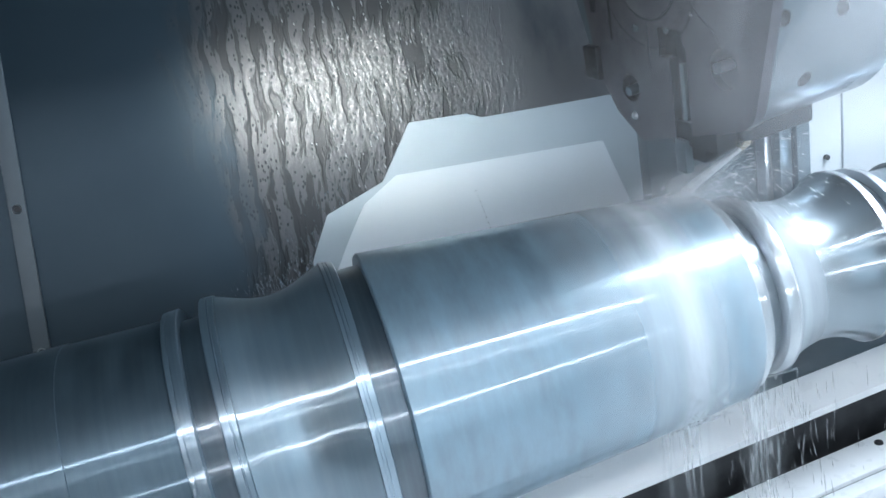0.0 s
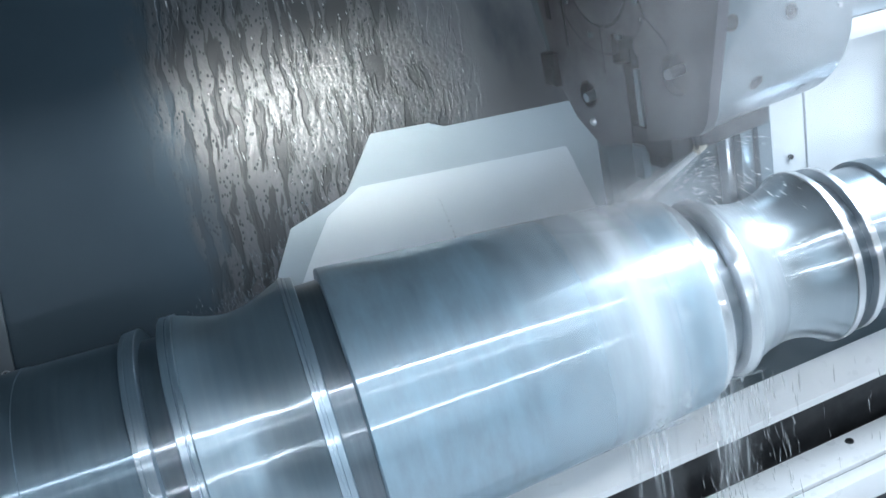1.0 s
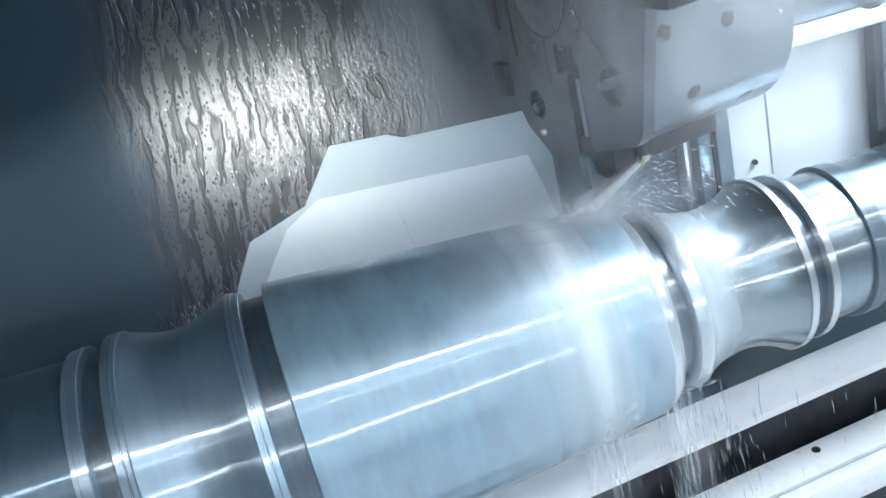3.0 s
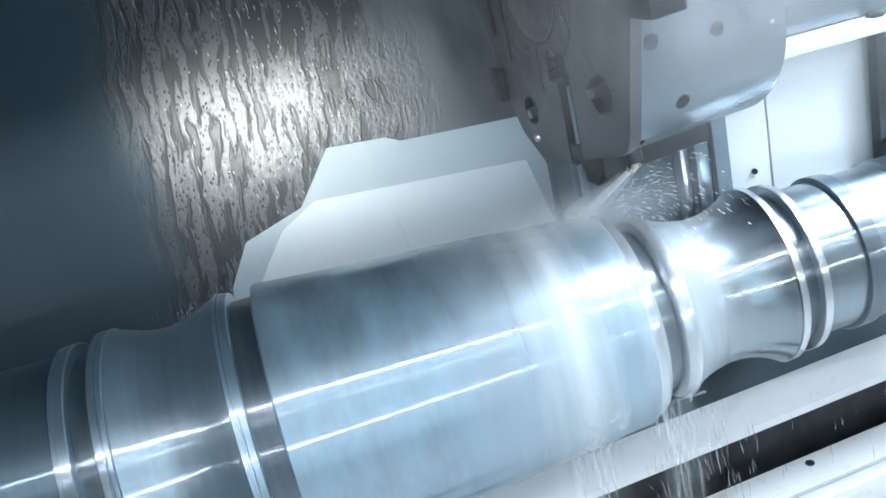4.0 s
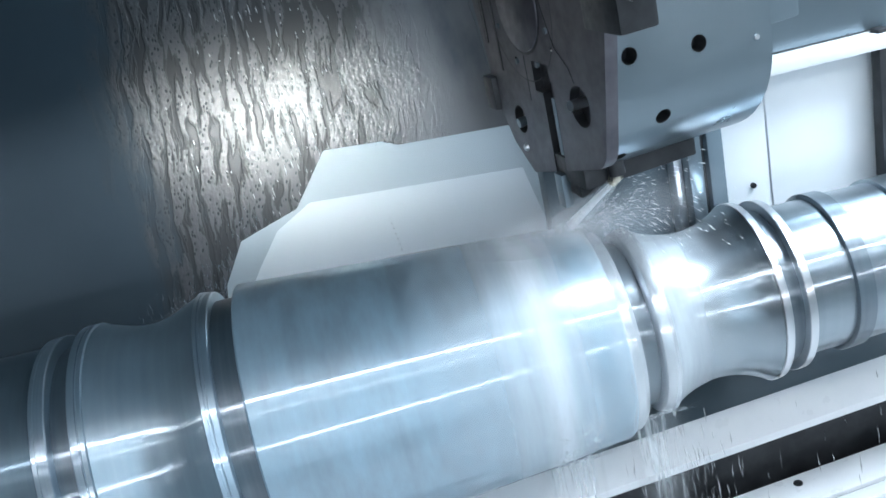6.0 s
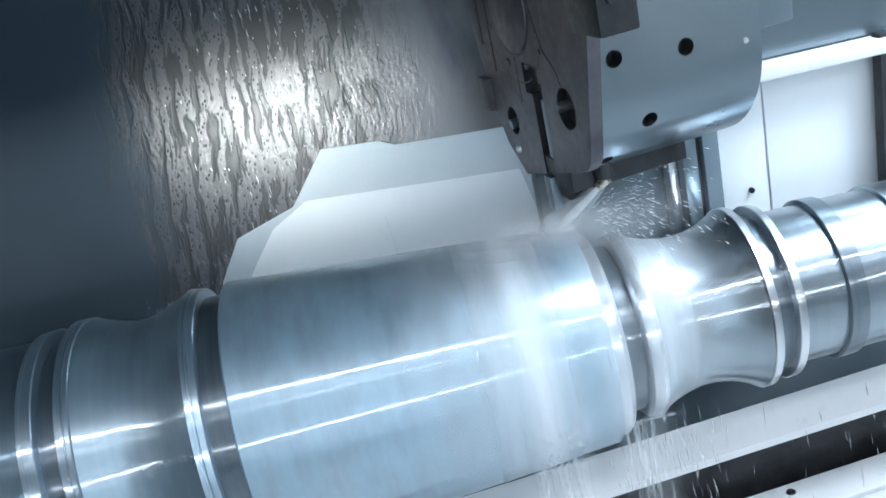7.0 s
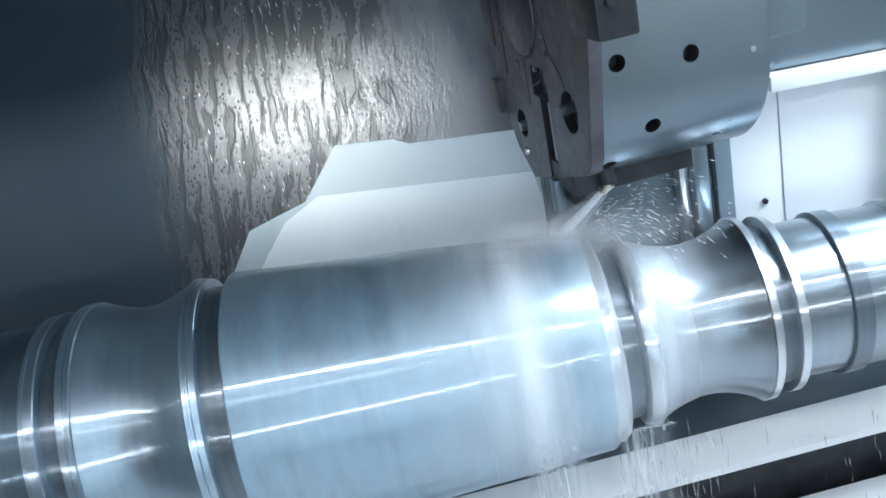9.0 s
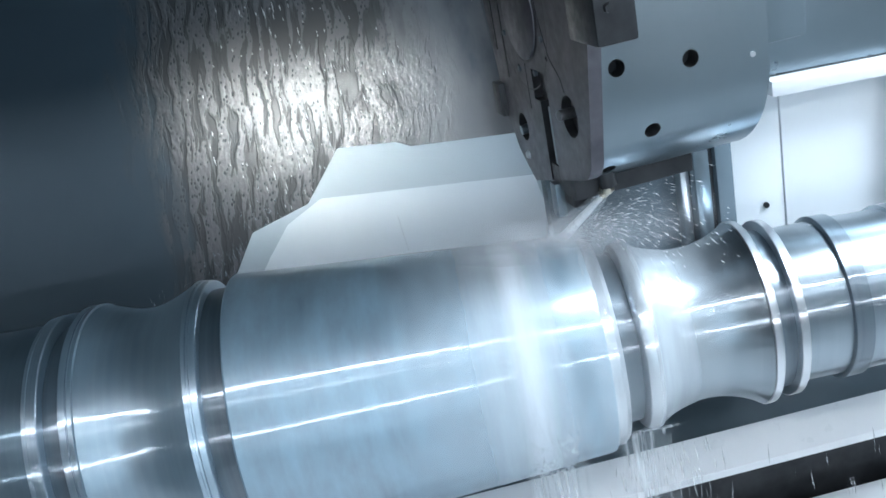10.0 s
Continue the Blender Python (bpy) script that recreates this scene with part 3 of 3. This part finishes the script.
# ---- water ----
def water(name, alpha, rough=0.15, colour=(0.86, 0.92, 0.96)):
    m, nt, p = nodes_of(name)
    p.inputs["Base Color"].default_value = (*colour, 1)
    p.inputs["Roughness"].default_value = rough
    p.inputs["IOR"].default_value = 1.33
    p.inputs["Alpha"].default_value = alpha
    return m


def film_material(name, stops, scale, stretch):
    """Milky coolant film: its cover along the roll follows the jet, torn by fine streaks."""
    m, nt, p = nodes_of(name)
    p.inputs["Base Color"].default_value = (0.84, 0.90, 0.94, 1)
    p.inputs["Roughness"].default_value = 0.35
    p.inputs["IOR"].default_value = 1.33
    tc = nt.nodes.new("ShaderNodeTexCoord")
    sep = nt.nodes.new("ShaderNodeSeparateXYZ")
    nt.links.new(tc.outputs["Object"], sep.inputs[0])
    r = nt.nodes.new("ShaderNodeValToRGB")
    r.color_ramp.interpolation = "EASE"
    els = r.color_ramp.elements
    els[0].position, els[1].position = stops[0][0], stops[-1][0]
    els[0].color, els[1].color = (stops[0][1],) * 3 + (1,), (stops[-1][1],) * 3 + (1,)
    for x, v in stops[1:-1]:
        e = els.new(x)
        e.color = (v, v, v, 1)
    nt.links.new(sep.outputs["X"], r.inputs[0])
    n = noise_node(nt, scale, 5, stretch, 0.65)
    k = ramp(nt, n, 0.30, 0.72, (0.80,) * 3, (1.0,) * 3)
    mul = nt.nodes.new("ShaderNodeMath")
    mul.operation = "MULTIPLY"
    nt.links.new(r.outputs[0], mul.inputs[0])
    nt.links.new(k, mul.inputs[1])
    nt.links.new(mul.outputs[0], p.inputs["Alpha"])
    add_bump(nt, p, n, 0.25, 0.001)
    return m


DROP = water("coolant_drops", 0.75, 0.45, (0.93, 0.96, 0.98))
FALL = water("falling_coolant", 0.22, 0.7, (0.92, 0.95, 0.97))
FALL.node_tree.nodes["Principled BSDF"].inputs["Specular IOR Level"].default_value = 0.1
JET = water("coolant_jet", 0.92, 0.8, (0.95, 0.97, 0.98))
VEIL = water("coolant_veil", 0.24, 0.5)
FROTH = water("pale_froth", 0.30, 0.25, (0.66, 0.78, 0.90))
BEAD = water("clear_bead", 0.34, 0.06)
FILM = film_material("milky_film", [(0.0, 0.0), (0.12, 0.0), (0.18, 0.20), (0.220, 0.44), (0.243, 0.78), (0.262, 0.36), (0.284, 0.10), (0.303, 0.30), (0.312, 0.22), (0.322, 0.08), (0.334, 0.08), (0.344, 0.26), (0.355, 0.46), (0.372, 0.40), (0.398, 0.20), (0.418, 0.05), (0.44, 0.0)], 30, (2.6, 0.3, 0.3))

film = thing("coolant_film", "milky coolant film over the end of the barrel", "water")
part("barrel_film", revolve([(0.13, 0.1148), (0.15, 0.1131), (0.3036, 0.1002), (0.3072, 0.0985)], 128, False), FILM, film)
part("groove_film", revolve([(0.3074, 0.0953), (0.3152, 0.0948), (0.3200, 0.0905), (0.3215, 0.0790), (0.3350, 0.0775), (0.3380, 0.0845), (0.3440, 0.0866), (0.3502, 0.0856)], 96, False), FILM, film)
# coolant on the neck, whitened further to paint a soft reflected glow
part("neck_film_glow", revolve([(0.3506, 0.0852)] + [(x, r + 0.0008) for x, r in concave(0.3525, 0.0822, 0.4445, 0.0832, 0.0140)], 96, False), FILM, film)


def streaks(specs):
    """Thin drop streaks joined in one mesh: (start, direction, length, radius)."""
    verts, faces = [], []
    for p, d, l, r in specs:
        p, d = Vector(p), Vector(d).normalized()
        a = d.orthogonal().normalized() * r
        b = d.cross(a).normalized() * r
        n = len(verts)
        c = p + d * l * 0.55
        verts += [p, c + a, c + b, c - a, c - b, p + d * l]
        for i in range(4):
            j = (i + 1) % 4
            faces += [(n, n + 1 + j, n + 1 + i), (n + 5, n + 1 + i, n + 1 + j)]
    me = bpy.data.meshes.new("streaks")
    me.from_pydata([tuple(v) for v in verts], [], faces)
    for f in me.polygons:
        f.use_smooth = True
    return me


def streak_thing(name, specs, material, label):
    me = streaks(specs)
    me.materials.append(material)
    ob = new(name, me)
    return tagged(ob, label, "water", kind="stuff")


CONTACT = Vector((0.300, 0.012, 0.104))
NOZZLE = Vector((0.3275, -0.0380, 0.1500))
rnd = random.Random(7)
jet = thing("coolant_jet", "white coolant jet between nozzle and roll", "water")
part("core", rod(NOZZLE, CONTACT, 0.0022, 16, 0.0046), JET, jet)
part("fan", rod(NOZZLE, CONTACT + Vector((-0.004, 0.006, -0.003)), 0.005, 16, 0.014), VEIL, jet, "thin veil of spray")

splashes = []
for g in range(6):
    specs = []
    for k in range(80 if g % 3 < 2 else 60):
        # thrown over the groove and the hollow neck, and back along the barrel
        if g % 3 < 2:
            az = rnd.uniform(-0.9, 1.3)
            d = Vector((math.cos(az) * rnd.uniform(0.5, 1.0), rnd.uniform(-0.5, 0.5), rnd.uniform(-0.1, 0.55)))
            s0 = 0.015 + rnd.random() ** 0.8 * 0.125
        else:
            d = Vector((rnd.uniform(-1.0, -0.2), rnd.uniform(-0.35, 0.5), rnd.uniform(-0.05, 0.25)))
            s0 = rnd.random() ** 2.2 * 0.09
        p = CONTACT + d * s0 + Vector((0.012, 0, -0.004 - 2.2 * s0 * s0))
        specs.append((p, d + Vector((0, 0, -0.7 * s0 / 0.1)), rnd.uniform(0.0015, 0.009), rnd.uniform(0.00018, 0.0006)))
    splashes.append(streak_thing("coolant_splash", specs, DROP, "fine white coolant drops thrown from the cut"))

falls = []
for g in range(6):
    specs = []
    for k in range(100):
        x = (rnd.gauss(0.372, 0.016) if k % 2 else rnd.gauss(0.318, 0.014)) if k % 5 else rnd.uniform(0.20, 0.62)
        y = rnd.uniform(-0.075, 0.02) if k % 2 else rnd.gauss(-0.050, 0.012)
        z = rnd.uniform(-0.40, -0.07)
        specs.append(((x, y, z), (rnd.gauss(0.06, 0.06), rnd.gauss(-0.02, 0.05), -1), rnd.uniform(0.008, 0.032), rnd.uniform(0.0002, 0.0008)))
    falls.append(streak_thing("falling_coolant", specs, FALL, "streaks of coolant falling from the roll into the pit"))

# thin curtains of coolant that run off the barrel and the groove
def curtain_material(name, dense):
    m, nt, p = nodes_of(name)
    p.inputs["Base Color"].default_value = (0.88, 0.93, 0.96, 1)
    p.inputs["Roughness"].default_value = 0.6
    p.inputs["Specular IOR Level"].default_value = 0.1
    strands = span(nt, noise_node(nt, 170, 4, (1, 1, 0.045), 0.6), 0.44, 0.66)
    tc = nt.nodes.new("ShaderNodeTexCoord")
    sep = nt.nodes.new("ShaderNodeSeparateXYZ")
    nt.links.new(tc.outputs["UV"], sep.inputs[0])
    side = mathed(nt, "MULTIPLY", span(nt, sep.outputs["X"], 0.0, 0.4), mathed(nt, "SUBTRACT", 1.0, span(nt, sep.outputs["X"], 0.6, 1.0)))
    down = mathed(nt, "MULTIPLY", span(nt, sep.outputs["Y"], 0.0, 0.12), mathed(nt, "SUBTRACT", 1.0, span(nt, sep.outputs["Y"], 0.25, 1.0)))
    nt.links.new(mathed(nt, "MULTIPLY", mathed(nt, "MULTIPLY", side, down), mathed(nt, "MULTIPLY", mathed(nt, "ADD", strands, 0.25), dense)), p.inputs["Alpha"])
    return m


def curtain(x0, x1, r, start, drop, dense):
    """Leaves the roll of radius r at the angle start under its front, then falls free."""
    nu, nv = 24, 24
    bm = bmesh.new()
    uv = bm.loops.layers.uv.new("UVMap")
    grid = []
    for j in range(nv + 1):
        v = j / nv
        for_row = []
        for i in range(nu + 1):
            x = x0 + (x1 - x0) * i / nu
            if v < 0.3:
                a = radians(start + (72 - start) * v / 0.3)
                y, z = -r * math.cos(a), -r * math.sin(a)
            else:
                y, z = -r * math.cos(radians(72)), -r * math.sin(radians(72)) - drop * (v - 0.3) / 0.7
            y += 0.002 * noise.noise(Vector((x * 60, z * 9, 3.1)))
            for_row.append(bm.verts.new((x + 0.010 * max(0, v - 0.3), y, z)))
        grid.append(for_row)
    for j in range(nv):
        for i in range(nu):
            f = bm.faces.new((grid[j][i], grid[j][i + 1], grid[j + 1][i + 1], grid[j + 1][i]))
            for loop, (a, b) in zip(f.loops, ((i, j), (i + 1, j), (i + 1, j + 1), (i, j + 1))):
                loop[uv].uv = (a / nu, b / nv)
    ob = mesh_object("coolant_curtain", bm, curtain_material("thin_coolant_curtain", dense))
    ob.visible_shadow = False
    return tagged(ob, "thin milky curtain of coolant running off the roll", "water", kind="stuff")


curtain(0.215, 0.290, 0.1085, -5, 0.16, 0.42)
curtain(0.305, 0.372, 0.0880, 35, 0.22, 0.60)

# drifting mist: a few thin open domes of fine droplets, one inside the other
def mist_material(name, top, radii):
    m, nt, p = nodes_of(name)
    p.inputs["Base Color"].default_value = (0.92, 0.94, 0.98, 1)
    p.inputs["Roughness"].default_value = 0.9
    p.inputs["Specular IOR Level"].default_value = 0.0
    n = noise_node(nt, 14, 4, (1, 1, 1), 0.6)
    # thins out towards the rim of the cloud
    tc = nt.nodes.new("ShaderNodeTexCoord")
    mp = nt.nodes.new("ShaderNodeMapping")
    mp.inputs["Scale"].default_value = (1 / radii[0], 0, 1 / radii[2])
    g = nt.nodes.new("ShaderNodeTexGradient")
    g.gradient_type = "SPHERICAL"
    nt.links.new(tc.outputs["Object"], mp.inputs[0])
    nt.links.new(mp.outputs[0], g.inputs[0])
    mul = nt.nodes.new("ShaderNodeMath")
    mul.operation = "MULTIPLY"
    nt.links.new(ramp(nt, n, 0.25, 0.8, (top * 0.3,) * 3, (top,) * 3), mul.inputs[0])
    nt.links.new(ramp(nt, g.outputs["Fac"], 0.0, 0.7, (0,) * 3, (1,) * 3), mul.inputs[1])
    nt.links.new(mul.outputs[0], p.inputs["Alpha"])
    return m


def mist_cloud(centre, radii, shells, dense, label):
    t = thing("coolant_mist", label, "mist", pose(*centre), group="mist")
    for k in range(shells):
        g = 1.0 - 0.24 * k
        bm = bmesh.new()
        bmesh.ops.create_uvsphere(bm, u_segments=40, v_segments=24, radius=1.0)
        bmesh.ops.delete(bm, geom=[v for v in bm.verts if v.co.y > 0.05], context="VERTS")
        for v in bm.verts:
            v.co.y *= 1 + 0.22 * noise.noise(v.co * 2.1 + Vector((k * 3.7, 0, 0)))
        bm.transform(Matrix.Diagonal((radii[0] * g, radii[1] * g, radii[2] * g, 1)))
        ob = part("veil", bm, mist_material("coolant_mist", dense, [r * g * 0.93 for r in radii]), t)
        ob.visible_shadow = False
    return t


mist = mist_cloud((0.285, 0.030, 0.100), (0.170, 0.055, 0.054), 3, 0.22, "white coolant mist above the cutting point")
veil = mist_cloud((0.265, 0.115, 0.120), (0.19, 0.03, 0.11), 1, 0.13, "faint coolant mist hanging before the back wall")
haze = mist_cloud((0.37, -0.02, 0.235), (0.26, 0.14, 0.19), 3, 0.20, "thin coolant haze drifting before the turret")

# beads and drips that cling to the leaning wall
specs = []
for k in range(170):
    x = rnd.gauss(0.09, 0.05)
    z = rnd.uniform(0.10, 0.36)
    l = rnd.uniform(0.002, 0.006) if k % 3 else rnd.uniform(0.006, 0.014)
    specs.append((WALL @ Vector((x, -0.0003, z)), WALL.to_3x3() @ Vector((rnd.gauss(0.06, 0.05), 0, -1)), l, rnd.uniform(0.0004, 0.0011)))
streak_thing("wall_beads", specs, BEAD, "clear coolant beads and drips on the wall")

froth = []
for k in range(700):
    x = rnd.uniform(-0.125, 0.030)
    z = 0.030 + 0.34 * (x + 0.125) + abs(rnd.gauss(0, 0.016 + 0.16 * max(0, x + 0.06)))
    froth.append((WALL @ Vector((x, -0.0008, z)), WALL.to_3x3() @ Vector((rnd.gauss(0.0, 0.25), 0, -1)), rnd.uniform(0.002, 0.009), rnd.uniform(0.0003, 0.0008)))
streak_thing("wall_froth", froth, FROTH, "frothy pale blue coolant beads low on the wall")

# ---- motions ----


def saw(thing_ob, way, period, phase):
    """Rigid groups of drops that run along their way again and again."""
    way = Vector(way)
    rows, t = [(0.0, Matrix.Translation(way * phase))], period * (1 - phase)
    while t < 10.0:
        rows.append((t, Matrix.Translation(way)))
        if t + 0.034 < 10.0:
            rows.append((t + 0.034, Matrix.Translation((0, 0, 0))))
        t += period
    if rows[-1][0] < 10.0:
        rows.append((10.0, Matrix.Translation(way * (1 - (t - 10.0) / period))))
    walk(thing_ob, rows)


def motions():
    walk(roll, [(0.25 * k, pose(0, 0, 0, -80 * k, 0, 0)) for k in range(41)])
    walk(film, [(0.25 * k, pose(0, 0, 0, -80 * k, 0, 0)) for k in range(41)])
    walk(mist, [(t, pose(0.285 + 0.004 * math.sin(1.3 * t), 0.030, 0.100 + 0.003 * math.sin(2.1 * t), 0, 6 * math.sin(0.9 * t), 0)) for t in range(11)])
    walk(haze, [(0.0, pose(0.37, -0.02, 0.235)), (2.5, pose(0.385, -0.025, 0.25)), (4.5, pose(0.42, -0.03, 0.30)), (5.2, pose(0.43, -0.03, 0.34)), (6.5, pose(0.48, -0.03, 0.66)), (8.0, pose(0.52, -0.03, 0.84)), (10.0, pose(0.55, -0.03, 0.92))])
    walk(veil, [(t, pose(0.265 + 0.006 * math.sin(0.8 * t), 0.115, 0.120 + 0.004 * math.sin(1.1 * t))) for t in range(11)])
    for k, ob in enumerate(splashes):
        saw(ob, (0.010, 0.004, 0.002) if k % 3 < 2 else (-0.012, 0.002, 0.001), 0.37 + 0.05 * k, 0.15 * k)
    for k, ob in enumerate(falls):
        saw(ob, (0.003, 0.0, -0.06), 0.41 + 0.06 * k, 0.15 * k)


motions()
